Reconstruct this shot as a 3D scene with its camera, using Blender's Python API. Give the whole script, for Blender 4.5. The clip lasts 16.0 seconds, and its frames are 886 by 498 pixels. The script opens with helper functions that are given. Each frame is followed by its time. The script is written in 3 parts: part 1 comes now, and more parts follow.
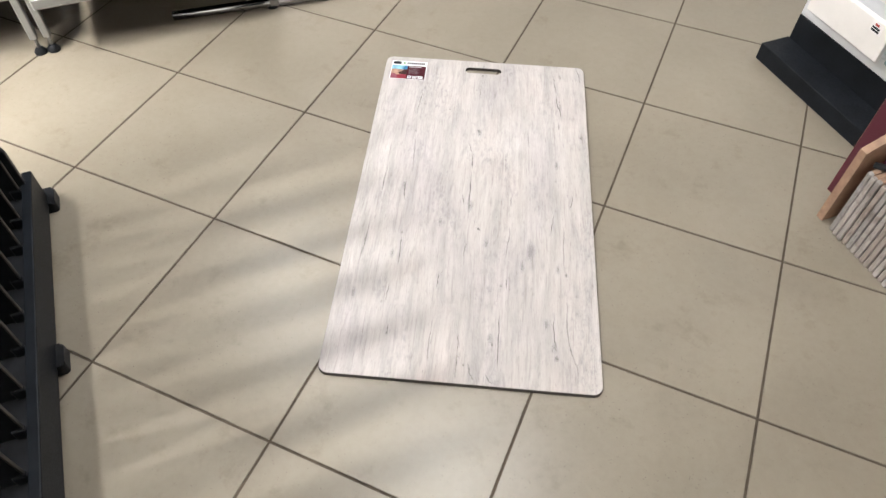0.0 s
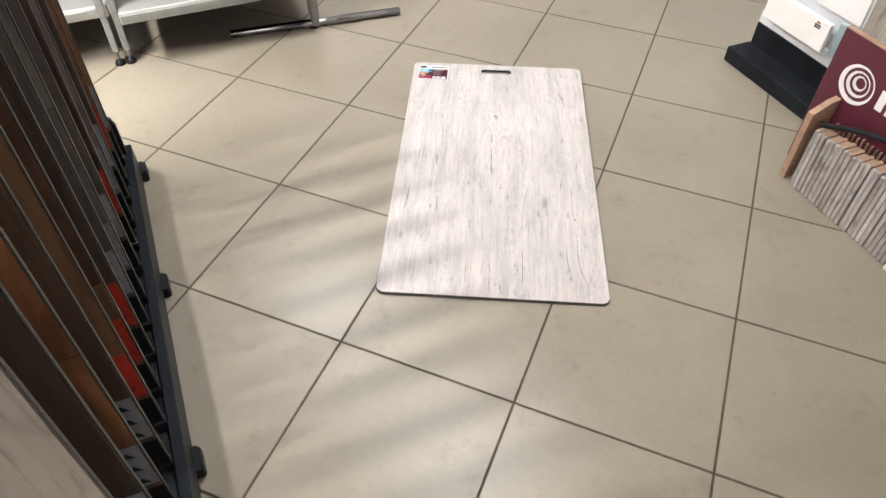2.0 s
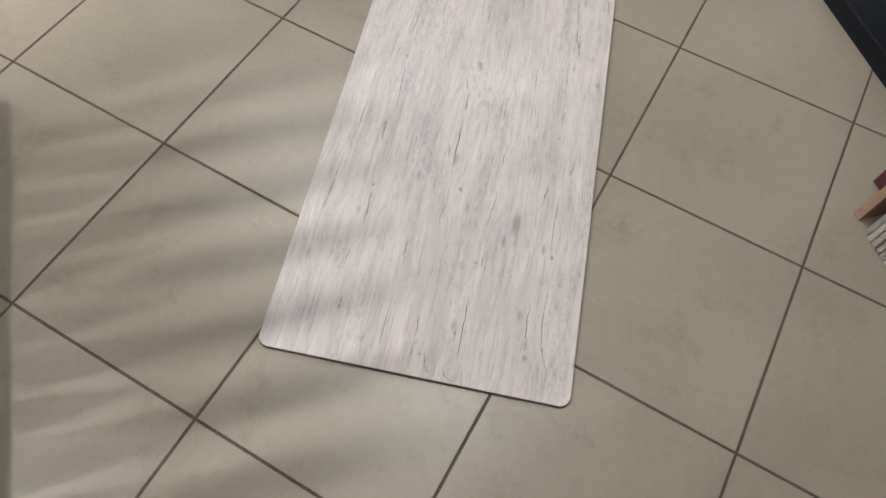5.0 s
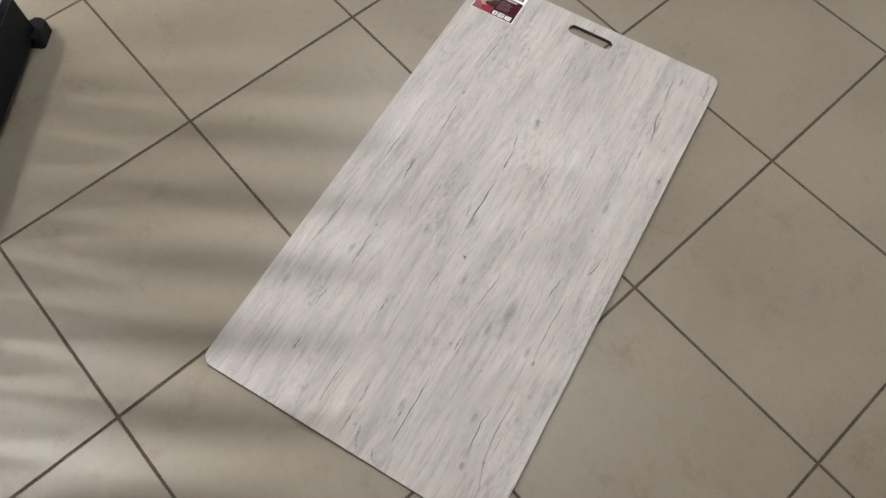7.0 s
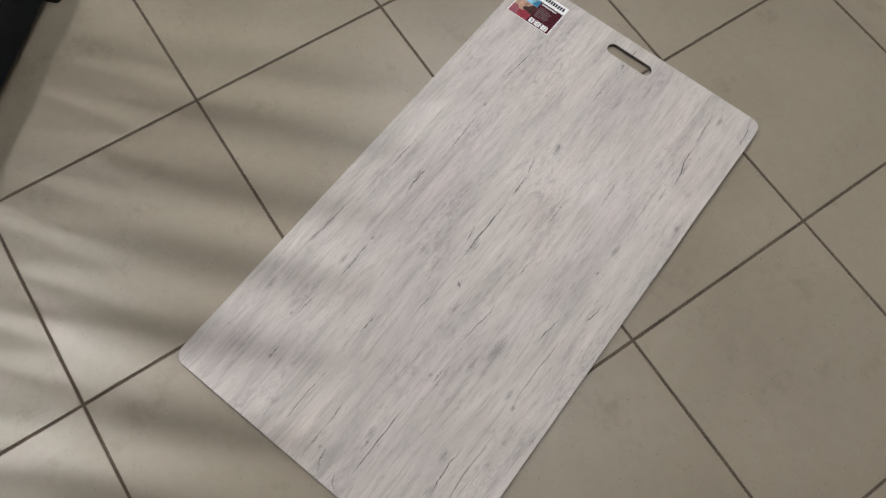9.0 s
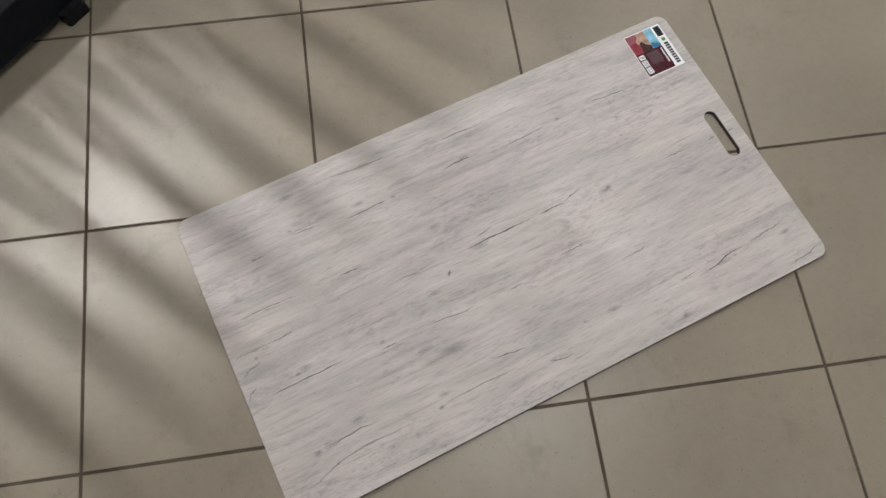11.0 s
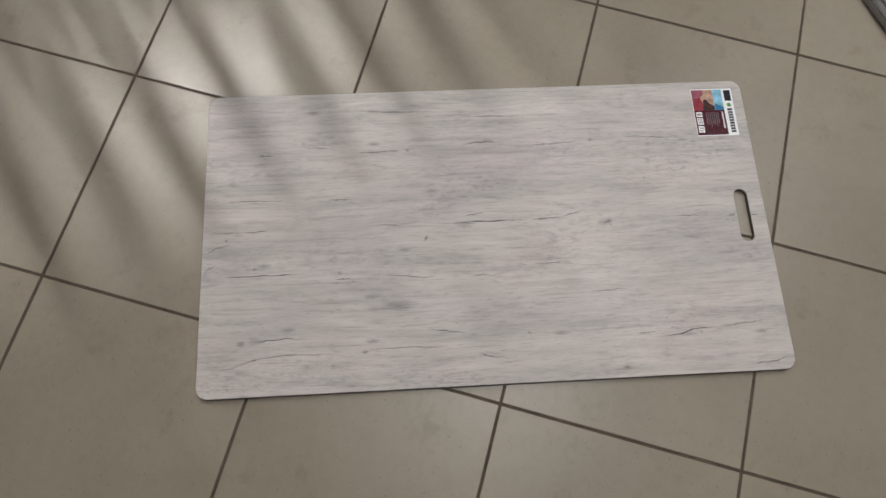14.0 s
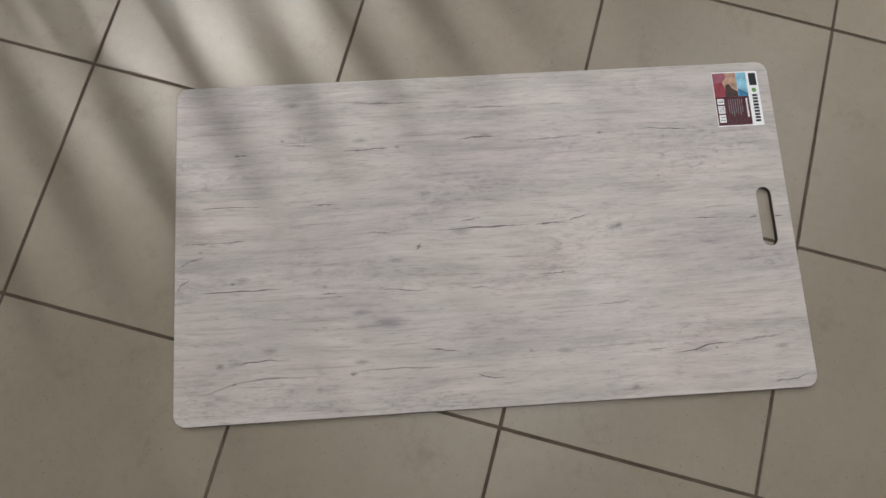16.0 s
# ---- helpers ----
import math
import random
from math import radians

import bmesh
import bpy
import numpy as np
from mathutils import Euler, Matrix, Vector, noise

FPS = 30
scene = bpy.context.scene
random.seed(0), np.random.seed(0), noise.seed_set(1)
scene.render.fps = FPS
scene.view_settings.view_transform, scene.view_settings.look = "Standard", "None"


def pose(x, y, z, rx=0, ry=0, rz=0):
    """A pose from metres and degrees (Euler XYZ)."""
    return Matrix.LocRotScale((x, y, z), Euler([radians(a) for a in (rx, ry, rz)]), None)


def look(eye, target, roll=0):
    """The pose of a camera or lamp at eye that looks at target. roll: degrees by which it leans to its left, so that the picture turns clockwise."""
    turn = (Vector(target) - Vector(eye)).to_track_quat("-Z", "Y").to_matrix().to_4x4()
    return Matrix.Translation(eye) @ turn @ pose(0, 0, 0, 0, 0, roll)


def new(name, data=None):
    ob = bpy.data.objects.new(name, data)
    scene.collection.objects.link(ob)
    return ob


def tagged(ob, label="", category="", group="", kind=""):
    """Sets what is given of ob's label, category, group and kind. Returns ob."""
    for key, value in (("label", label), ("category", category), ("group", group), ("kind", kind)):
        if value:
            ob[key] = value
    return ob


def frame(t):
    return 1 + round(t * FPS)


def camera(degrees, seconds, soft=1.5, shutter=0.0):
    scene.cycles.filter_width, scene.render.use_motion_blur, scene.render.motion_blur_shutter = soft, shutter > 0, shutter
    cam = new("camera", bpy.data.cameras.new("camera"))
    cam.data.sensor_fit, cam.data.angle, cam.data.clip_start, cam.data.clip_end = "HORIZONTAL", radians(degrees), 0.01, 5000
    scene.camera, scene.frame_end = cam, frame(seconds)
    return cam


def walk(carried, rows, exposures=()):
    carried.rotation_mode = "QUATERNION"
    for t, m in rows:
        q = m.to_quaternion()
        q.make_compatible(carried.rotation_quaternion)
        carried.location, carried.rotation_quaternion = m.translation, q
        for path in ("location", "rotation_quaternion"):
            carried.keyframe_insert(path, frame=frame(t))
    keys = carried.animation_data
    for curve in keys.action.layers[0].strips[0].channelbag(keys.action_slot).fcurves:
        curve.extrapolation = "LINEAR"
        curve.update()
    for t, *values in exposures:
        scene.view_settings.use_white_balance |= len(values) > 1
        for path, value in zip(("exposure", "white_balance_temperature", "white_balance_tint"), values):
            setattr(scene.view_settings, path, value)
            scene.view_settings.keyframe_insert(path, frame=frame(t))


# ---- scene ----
cam = camera(65.6, 16.0)
PATH = [
    (0, (0.978, -0.376, 1.334), (0.501, 0.768, -0.235), 1.1),
    (0.5, (1.134, -0.523, 1.36), (0.532, 0.628, -0.16), 0.4),
    (1, (1.188, -0.614, 1.386), (0.506, 0.552, -0.089), -0.1),
    (1.5, (1.138, -0.718, 1.4), (0.51, 0.5, -0.057), 0.8),
    (2, (1.052, -0.837, 1.395), (0.544, 0.44, -0.058), 0.7),
    (2.5, (1.016, -0.877, 1.392), (0.6, 0.428, -0.066), 2.6),
    (3, (1.017, -0.806, 1.377), (0.627, 0.473, -0.11), 3.4),
    (3.5, (1.031, -0.594, 1.351), (0.554, 0.551, -0.217), 0.4),
    (4, (1.059, -0.42, 1.339), (0.537, 0.615, -0.291), 0.7),
    (4.5, (1.02, -0.258, 1.305), (0.544, 0.693, -0.389), 1.5),
    (5, (0.942, -0.065, 1.289), (0.564, 0.77, -0.488), 5.9),
    (5.2, (0.919, -0.019, 1.283), (0.557, 0.771, -0.518), 6.6),
    (7.3, (0.976, 0.296, 1.278), (0.418, 0.823, -0.568), 4.2),
    (7.5, (0.947, 0.311, 1.273), (0.425, 0.82, -0.59), 5.9),
    (8, (0.898, 0.346, 1.265), (0.419, 0.814, -0.619), 6.3),
    (8.5, (0.88, 0.378, 1.262), (0.414, 0.839, -0.627), 8.0),
    (9, (0.896, 0.406, 1.268), (0.385, 0.842, -0.616), 7.2),
    (9.5, (0.964, 0.453, 1.283), (0.362, 0.81, -0.59), 5.0),
    (9.7, (0.997, 0.459, 1.279), (0.363, 0.783, -0.59), 4.2),
    (11.8, (0.989, 0.71, 1.263), (0.375, 0.727, -0.64), 5.1),
    (12, (1.0, 0.738, 1.271), (0.357, 0.74, -0.623), 7.3),
    (12.5, (1.036, 0.808, 1.286), (0.369, 0.735, -0.598), 7.6),
    (13, (1.067, 0.835, 1.291), (0.398, 0.699, -0.589), 4.1),
    (13.5, (1.055, 0.809, 1.294), (0.397, 0.683, -0.59), 5.3),
    (14, (1.035, 0.785, 1.288), (0.451, 0.688, -0.622), 6.1),
    (14.5, (0.996, 0.771, 1.282), (0.468, 0.709, -0.646), 8.2),
    (15, (0.946, 0.757, 1.261), (0.486, 0.727, -0.686), 11.1),
    (15.5, (0.894, 0.753, 1.238), (0.478, 0.719, -0.718), 11.0),
    (16, (0.865, 0.759, 1.217), (0.474, 0.705, -0.744), 7.1),
]
EXPOSURES = [(0, 0.35), (0.5, 0.51), (1.2, 0.41), (2.2, 0.5), (3, 0.37), (3.5, 0.47), (4, 0.26), (4.5, -0.05), (5.2, -0.18), (7.3, -0.38), (8.5, -0.54), (9.7, -0.46), (12, -0.66), (14, -0.68), (16, -0.74)]
walk(cam, [(t, look(eye, target, roll)) for t, eye, target, roll in PATH], EXPOSURES)

# ---------- light ----------
world = bpy.data.worlds.new("world")
scene.world = world
world.use_nodes = True
world.node_tree.nodes["Background"].inputs[0].default_value = (0.9, 0.95, 1.0, 1)
world.node_tree.nodes["Background"].inputs[1].default_value = 0.03
PANEL_GLOW = 29.0
STRIP_GLOW = 525.0

# The shop stands at 45 degrees to the floor tiles: u runs along the display rack, n away from it.
STORE = pose(0, 0, 0, 0, 0, -45)


def store(u, n, z=0.0, turn=0.0):
    return STORE @ pose(u, n, z, 0, 0, turn)


# ---------- materials ----------
def mat(name, rough=0.5, metal=0.0, color=(0.5, 0.5, 0.5)):
    m = bpy.data.materials.new(name)
    m.use_nodes = True
    p = m.node_tree.nodes["Principled BSDF"]
    p.inputs["Base Color"].default_value = (*color, 1)
    p.inputs["Roughness"].default_value = rough
    p.inputs["Metallic"].default_value = metal
    return m, m.node_tree, p


def node(tree, kind, **values):
    n = tree.nodes.new(kind)
    for key, value in values.items():
        n.inputs[key].default_value = value
    return n


def coords(tree, scale=(1, 1, 1), jitter=0.0):
    """Object coordinates, stretched, shifted for each object by its random number."""
    tc = node(tree, "ShaderNodeTexCoord")
    mp = node(tree, "ShaderNodeMapping", Scale=scale)
    tree.links.new(tc.outputs["Object"], mp.inputs["Vector"])
    if jitter:
        info = node(tree, "ShaderNodeObjectInfo")
        mul = tree.nodes.new("ShaderNodeMath")
        mul.operation = "MULTIPLY"
        mul.inputs[1].default_value = jitter
        tree.links.new(info.outputs["Random"], mul.inputs[0])
        tree.links.new(mul.outputs[0], mp.inputs["Location"])
    return mp.outputs["Vector"]


def noise_of(tree, vector, scale, detail=4.0, rough=0.55, distort=0.0):
    n = node(tree, "ShaderNodeTexNoise", Scale=scale, Detail=detail, Roughness=rough, Distortion=distort)
    tree.links.new(vector, n.inputs["Vector"])
    return n.outputs["Fac"]


def ramp(tree, fac, stops):
    r = tree.nodes.new("ShaderNodeValToRGB")
    while len(r.color_ramp.elements) < len(stops):
        r.color_ramp.elements.new(0.5)
    for e, (at, c) in zip(r.color_ramp.elements, stops):
        e.position, e.color = at, (*c, 1) if len(c) == 3 else c
    tree.links.new(fac, r.inputs["Fac"])
    return r.outputs["Color"]


def mix(tree, a, b, fac, how="MIX"):
    m = tree.nodes.new("ShaderNodeMix")
    m.data_type, m.blend_type = "RGBA", how
    for value, slot in ((a, 6), (b, 7)):
        if isinstance(value, tuple):
            m.inputs[slot].default_value = (*value, 1)
        else:
            tree.links.new(value, m.inputs[slot])
    if isinstance(fac, float):
        m.inputs[0].default_value = fac
    else:
        tree.links.new(fac, m.inputs[0])
    return m.outputs[2]


def bump(tree, p, height, strength, distance=0.001):
    b = node(tree, "ShaderNodeBump", Strength=strength, Distance=distance)
    tree.links.new(height, b.inputs["Height"])
    tree.links.new(b.outputs["Normal"], p.inputs["Normal"])


def plain(name, color, rough=0.5, metal=0.0, vary=0.12, scale=18.0, relief=0.05):
    """A painted, moulded or metal surface with faint blotches, wear in the gloss and fine relief."""
    m, t, p = mat(name, rough, metal, color)
    v = coords(t)
    big = noise_of(t, v, scale, 5)
    dark = tuple(c * (1 - vary) for c in color)
    light = tuple(min(1, c * (1 + vary)) for c in color)
    t.links.new(ramp(t, big, [(0.3, dark), (0.7, light)]), p.inputs["Base Color"])
    fine = noise_of(t, v, scale * 12, 3)
    t.links.new(ramp(t, fine, [(0.3, (rough * 0.85,) * 3), (0.7, (min(1, rough * 1.15),) * 3)]), p.inputs["Roughness"])
    bump(t, p, fine, relief, 0.0005)
    return m


def wood(name, dark, mid, light, grain=(30, 30, 2.2), rough=0.45, contrast=1.0, jitter=9.0):
    """Wood decor with the grain along the axis of the smallest scale."""
    m, t, p = mat(name, rough)
    v = coords(t, grain, jitter)
    broad = noise_of(t, v, 0.55, 3, 0.5, 0.6)
    fine = noise_of(t, v, 3.2, 8, 0.7, 0.4)
    base = ramp(t, broad, [(0.5 - 0.22 * contrast, dark), (0.5, mid), (0.5 + 0.22 * contrast, light)])
    streak = ramp(t, fine, [(0.32, tuple(c * 0.55 for c in dark)), (0.48, (1, 1, 1))])
    knots = noise_of(t, coords(t, (grain[0] * 0.35, grain[1] * 0.35, grain[2] * 2.5), jitter), 1.0, 3, 0.5, 1.5)
    c = mix(t, mix(t, base, streak, 0.55, "MULTIPLY"), ramp(t, knots, [(0.3, (0.5, 0.46, 0.43)), (0.46, (1, 1, 1)), (0.7, (1.12, 1.1, 1.08))]), 0.7, "MULTIPLY")
    t.links.new(c, p.inputs["Base Color"])
    bump(t, p, fine, 0.25, 0.0006)
    return m


def tile_material():
    m, t, p = mat("glazed_tile", 0.34)
    p.inputs["Specular IOR Level"].default_value = 0.5
    v = coords(t, (1, 1, 1), 40.0)
    cloud = noise_of(t, v, 3.2, 6, 0.6, 0.4)
    fine = noise_of(t, v, 55, 5, 0.65)
    speck = noise_of(t, v, 210, 2, 0.5)
    base = ramp(t, cloud, [(0.25, (0.222, 0.193, 0.151)), (0.5, (0.247, 0.216, 0.17)), (0.78, (0.273, 0.24, 0.192))])
    grain = ramp(t, fine, [(0.3, (0.9, 0.89, 0.87)), (0.6, (1, 1, 1))])
    c = mix(t, base, grain, 0.6, "MULTIPLY")
    c = mix(t, c, ramp(t, speck, [(0.25, (0.5, 0.45, 0.4)), (0.31, (1, 1, 1))]), 0.7, "MULTIPLY")
    dirt = noise_of(t, coords(t, (1, 1, 1), 13.0), 9, 7, 0.72)
    c = mix(t, c, ramp(t, dirt, [(0.29, (0.76, 0.73, 0.67)), (0.43, (1, 1, 1))]), 0.7, "MULTIPLY")
    t.links.new(c, p.inputs["Base Color"])
    t.links.new(ramp(t, cloud, [(0.3, (0.3,) * 3), (0.7, (0.42,) * 3)]), p.inputs["Roughness"])
    bump(t, p, fine, 0.015, 0.0006)
    return m


def decor_material():
    """Whitewashed oak print: soft pale grey and pinkish bands along y, bluish grey clouds, short dashes and fine dark pores."""
    m, t, p = mat("whitewashed_oak", 0.55)
    p.inputs["Specular IOR Level"].default_value = 0.1
    wave = noise_of(t, coords(t, (3.2, 2.0, 1)), 1.0, 2, 0.5)
    tc = node(t, "ShaderNodeTexCoord")
    bend = t.nodes.new("ShaderNodeVectorMath")
    bend.operation = "MULTIPLY_ADD"
    bend.inputs[1].default_value = (0.03, 0, 0)
    t.links.new(wave, bend.inputs[0])
    t.links.new(tc.outputs["Object"], bend.inputs[2])

    def grain(across, along, detail, rough, distort=0.0):
        mp = node(t, "ShaderNodeMapping", Scale=(across, along, 1))
        t.links.new(bend.outputs["Vector"], mp.inputs["Vector"])
        return noise_of(t, mp.outputs["Vector"], 1.0, detail, rough, distort)

    band = grain(30, 2.4, 4, 0.55, 0.2)
    c = ramp(t, band, [(0.28, (0.43, 0.41, 0.398)), (0.42, (0.47, 0.447, 0.432)), (0.52, (0.505, 0.48, 0.463)), (0.7, (0.555, 0.53, 0.512))])
    tint = grain(6, 2.4, 3, 0.55, 0.5)
    c = mix(t, c, ramp(t, tint, [(0.3, (0.955, 0.94, 0.972)), (0.5, (1, 1, 1)), (0.72, (1, 0.962, 0.955))]), 0.9, "MULTIPLY")
    dash = grain(95, 11, 5, 0.65, 0.4)
    c = mix(t, c, ramp(t, dash, [(0.3, (0.78, 0.77, 0.77)), (0.44, (0.96, 0.955, 0.955)), (0.55, (1, 1, 1)), (0.72, (1.1, 1.1, 1.1))]), 0.85, "MULTIPLY")
    smear = grain(26, 7, 8, 0.74, 0.5)
    c = mix(t, c, ramp(t, smear, [(0.3, (0.64, 0.625, 0.655)), (0.42, (0.9, 0.895, 0.915)), (0.5, (1, 1, 1)), (0.68, (1.06, 1.05, 1.05))]), 0.6, "MULTIPLY")
    line = grain(210, 5.5, 3, 0.6, 0.15)
    c = mix(t, c, ramp(t, line, [(0.33, (0.74, 0.72, 0.72)), (0.4, (0.97, 0.965, 0.965)), (0.5, (1, 1, 1)), (0.62, (1, 1, 1)), (0.7, (1.1, 1.1, 1.1))]), 0.7, "MULTIPLY")
    fleck = grain(260, 38, 3, 0.6, 0.3)
    c = mix(t, c, ramp(t, fleck, [(0.3, (0.74, 0.725, 0.73)), (0.4, (1, 1, 1)), (0.62, (1, 1, 1)), (0.72, (1.12, 1.11, 1.11))]), 0.7, "MULTIPLY")
    fine = grain(330, 26, 5, 0.68, 0.3)
    c = mix(t, c, ramp(t, fine, [(0.33, (0.72, 0.7, 0.69)), (0.46, (1, 1, 1))]), 0.55, "MULTIPLY")
    where = ramp(t, grain(9, 3.2, 3, 0.5, 0.5), [(0.5, (0, 0, 0)), (0.62, (0.85,) * 3)])
    speckle = grain(130, 42, 6, 0.72, 0.4)
    c = mix(t, c, mix(t, c, ramp(t, speckle, [(0.36, (0.7, 0.7, 0.735)), (0.5, (1, 1, 1))]), 1.0, "MULTIPLY"), where)
    t.links.new(c, p.inputs["Base Color"])
    t.links.new(ramp(t, fine, [(0.3, (0.64,) * 3), (0.6, (0.52,) * 3)]), p.inputs["Roughness"])
    bump(t, p, fine, 0.2, 0.0005)
    return m


def fading(name, color, strength, along=2.0, rim=(0.52, 1.15)):
    """Printed mark that fades out towards the rim of its UV square."""
    m, t, p = mat(name, 0.5, 0, color)
    uv = node(t, "ShaderNodeTexCoord")
    centre = node(t, "ShaderNodeMapping", Location=(-along / 2, -1, 0), Scale=(along, 2, 1))
    t.links.new(uv.outputs["UV"], centre.inputs["Vector"])
    length = t.nodes.new("ShaderNodeVectorMath")
    length.operation = "LENGTH"
    t.links.new(centre.outputs["Vector"], length.inputs[0])
    grain = noise_of(t, coords(t, (260, 30, 1)), 1.0, 5, 0.7, 0.5)
    add = t.nodes.new("ShaderNodeMath")
    add.operation = "MULTIPLY_ADD"
    add.inputs[1].default_value = 0.55
    t.links.new(grain, add.inputs[0])
    t.links.new(length.outputs["Value"], add.inputs[2])
    t.links.new(ramp(t, add.outputs[0], [(rim[0], (strength,) * 3), (rim[1], (0, 0, 0))]), p.inputs["Alpha"])
    return m


def lamp_material(name, strength, color):
    m, t, p = mat(name, 0.6, 0, (0.9, 0.9, 0.9))
    p.inputs["Emission Color"].default_value = (*color, 1)
    p.inputs["Emission Strength"].default_value = strength
    return m


TILE = tile_material()
GROUT = plain("grout", (0.075, 0.058, 0.041), 0.9, 0, 0.3, 25, 0.4)
DECOR = decor_material()
# near-black edge: the contact shadow around the board put into its colour
SHADED_EDGE = plain("shaded_board_edge", (0.045, 0.04, 0.037), 0.6, 0, 0.2, 60)
CRACK = fading("crack_print", (0.13, 0.118, 0.122), 0.95, 1.5, (0.62, 1.18))
FAINT = fading("faint_grain_print", (0.3, 0.28, 0.28), 0.5, 1.5, (0.5, 1.2))
CLOUD = fading("cloud_print", (0.35, 0.34, 0.37), 0.42, 2.0, (0.3, 1.25))
KNOT = fading("knot_print", (0.25, 0.235, 0.235), 0.5, 2.0, (0.3, 1.2))
WALL = plain("wall_paint", (0.78, 0.77, 0.75), 0.8, 0, 0.05, 4)
CEILING = plain("ceiling_paint", (0.8, 0.8, 0.78), 0.9, 0, 0.03, 4)
DARK_METAL = plain("dark_blue_metal", (0.006, 0.008, 0.011), 0.42, 0.0, 0.3, 22)
BLACK_PLASTIC = plain("black_plastic", (0.012, 0.013, 0.015), 0.4, 0, 0.3, 30)
for dull in (DARK_METAL, BLACK_PLASTIC):
    dull.node_tree.nodes["Principled BSDF"].inputs["Specular IOR Level"].default_value = 0.12
BLACK_LAMINATE = plain("black_laminate", (0.010, 0.012, 0.015), 0.6, 0, 0.3, 14)
BLACK_LAMINATE.node_tree.nodes["Principled BSDF"].inputs["Specular IOR Level"].default_value = 0.12
TRIM = plain("grey_edge_trim", (0.032, 0.029, 0.026), 0.4, 0.3, 0.15, 20)
STEEL = plain("painted_steel", (0.26, 0.26, 0.25), 0.35, 0.4, 0.1, 20)
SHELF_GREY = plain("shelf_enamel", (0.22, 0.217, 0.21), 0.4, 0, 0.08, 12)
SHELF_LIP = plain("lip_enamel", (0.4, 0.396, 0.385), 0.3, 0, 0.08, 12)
WHITE = plain("white_enamel", (0.78, 0.77, 0.74), 0.35, 0, 0.05, 12)
CHROME = plain("chrome", (0.33, 0.33, 0.35), 0.12, 1.0, 0.05, 30, 0.02)
MDF = plain("mdf_edge", (0.33, 0.212, 0.145), 0.75, 0, 0.2, 40, 0.3)
BURGUNDY = plain("burgundy_print", (0.085, 0.012, 0.025), 0.45, 0, 0.1, 10)
PRINT_WHITE = plain("white_print", (0.8, 0.78, 0.78), 0.5, 0, 0.04, 20)
STICKER = plain("sticker_paper", (0.80, 0.82, 0.84), 0.28, 0, 0.04, 20)
MAROON = plain("maroon_ink", (0.06, 0.007, 0.014), 0.28, 0, 0.1, 20)
INK = plain("black_ink", (0.012, 0.014, 0.02), 0.3)
RED = plain("red_ink", (0.34, 0.026, 0.014), 0.4, 0, 0.25, 30)
SKY_BLUE = plain("sky_blue_ink", (0.22, 0.47, 0.62), 0.3, 0, 0.35, 60)
DEEP_BLUE = plain("deep_blue_ink", (0.03, 0.18, 0.36), 0.3, 0, 0.3, 60)
SAND = plain("sand_ink", (0.42, 0.27, 0.2), 0.3, 0, 0.4, 90)
RIDGE = plain("dark_ridge_ink", (0.05, 0.022, 0.02), 0.3, 0, 0.5, 90)
ROSE = plain("rose_ink", (0.27, 0.085, 0.115), 0.3, 0, 0.3, 60)
PINK_RED = plain("pink_red_ink", (0.26, 0.03, 0.05), 0.3, 0, 0.35, 60)
for ink in (STICKER, MAROON, INK, SKY_BLUE, DEEP_BLUE, SAND, RIDGE, ROSE, PINK_RED):
    ink.node_tree.nodes["Principled BSDF"].inputs["Specular IOR Level"].default_value = 0.15
GREEN = plain("green_ink", (0.08, 0.25, 0.05), 0.4)
YELLOW = plain("yellow_sticker", (0.70, 0.72, 0.02), 0.5)
LABEL_GREY = plain("grey_label", (0.2, 0.205, 0.235), 0.4, 0, 0.15, 40)
PALE = plain("pale_panel", (0.62, 0.63, 0.65), 0.45, 0, 0.06, 5)
TILE_WHITE = plain("white_sample", (0.76, 0.74, 0.72), 0.35, 0, 0.04, 12)
TEAL = plain("teal_sample", (0.26, 0.34, 0.36), 0.5, 0, 0.08, 12)
CANISTER = plain("blue_plastic", (0.16, 0.32, 0.45), 0.35, 0, 0.1, 10)
SLAB = plain("grey_slab", (0.45, 0.46, 0.44), 0.6, 0, 0.15, 25)
TIMBER = wood("weathered_timber", (0.17, 0.145, 0.12), (0.30, 0.265, 0.23), (0.42, 0.385, 0.35), (24, 24, 1.6))
PINK_OAK = wood("pale_pink_oak", (0.11, 0.093, 0.09), (0.21, 0.184, 0.176), (0.28, 0.25, 0.24), (22, 22, 1.3))
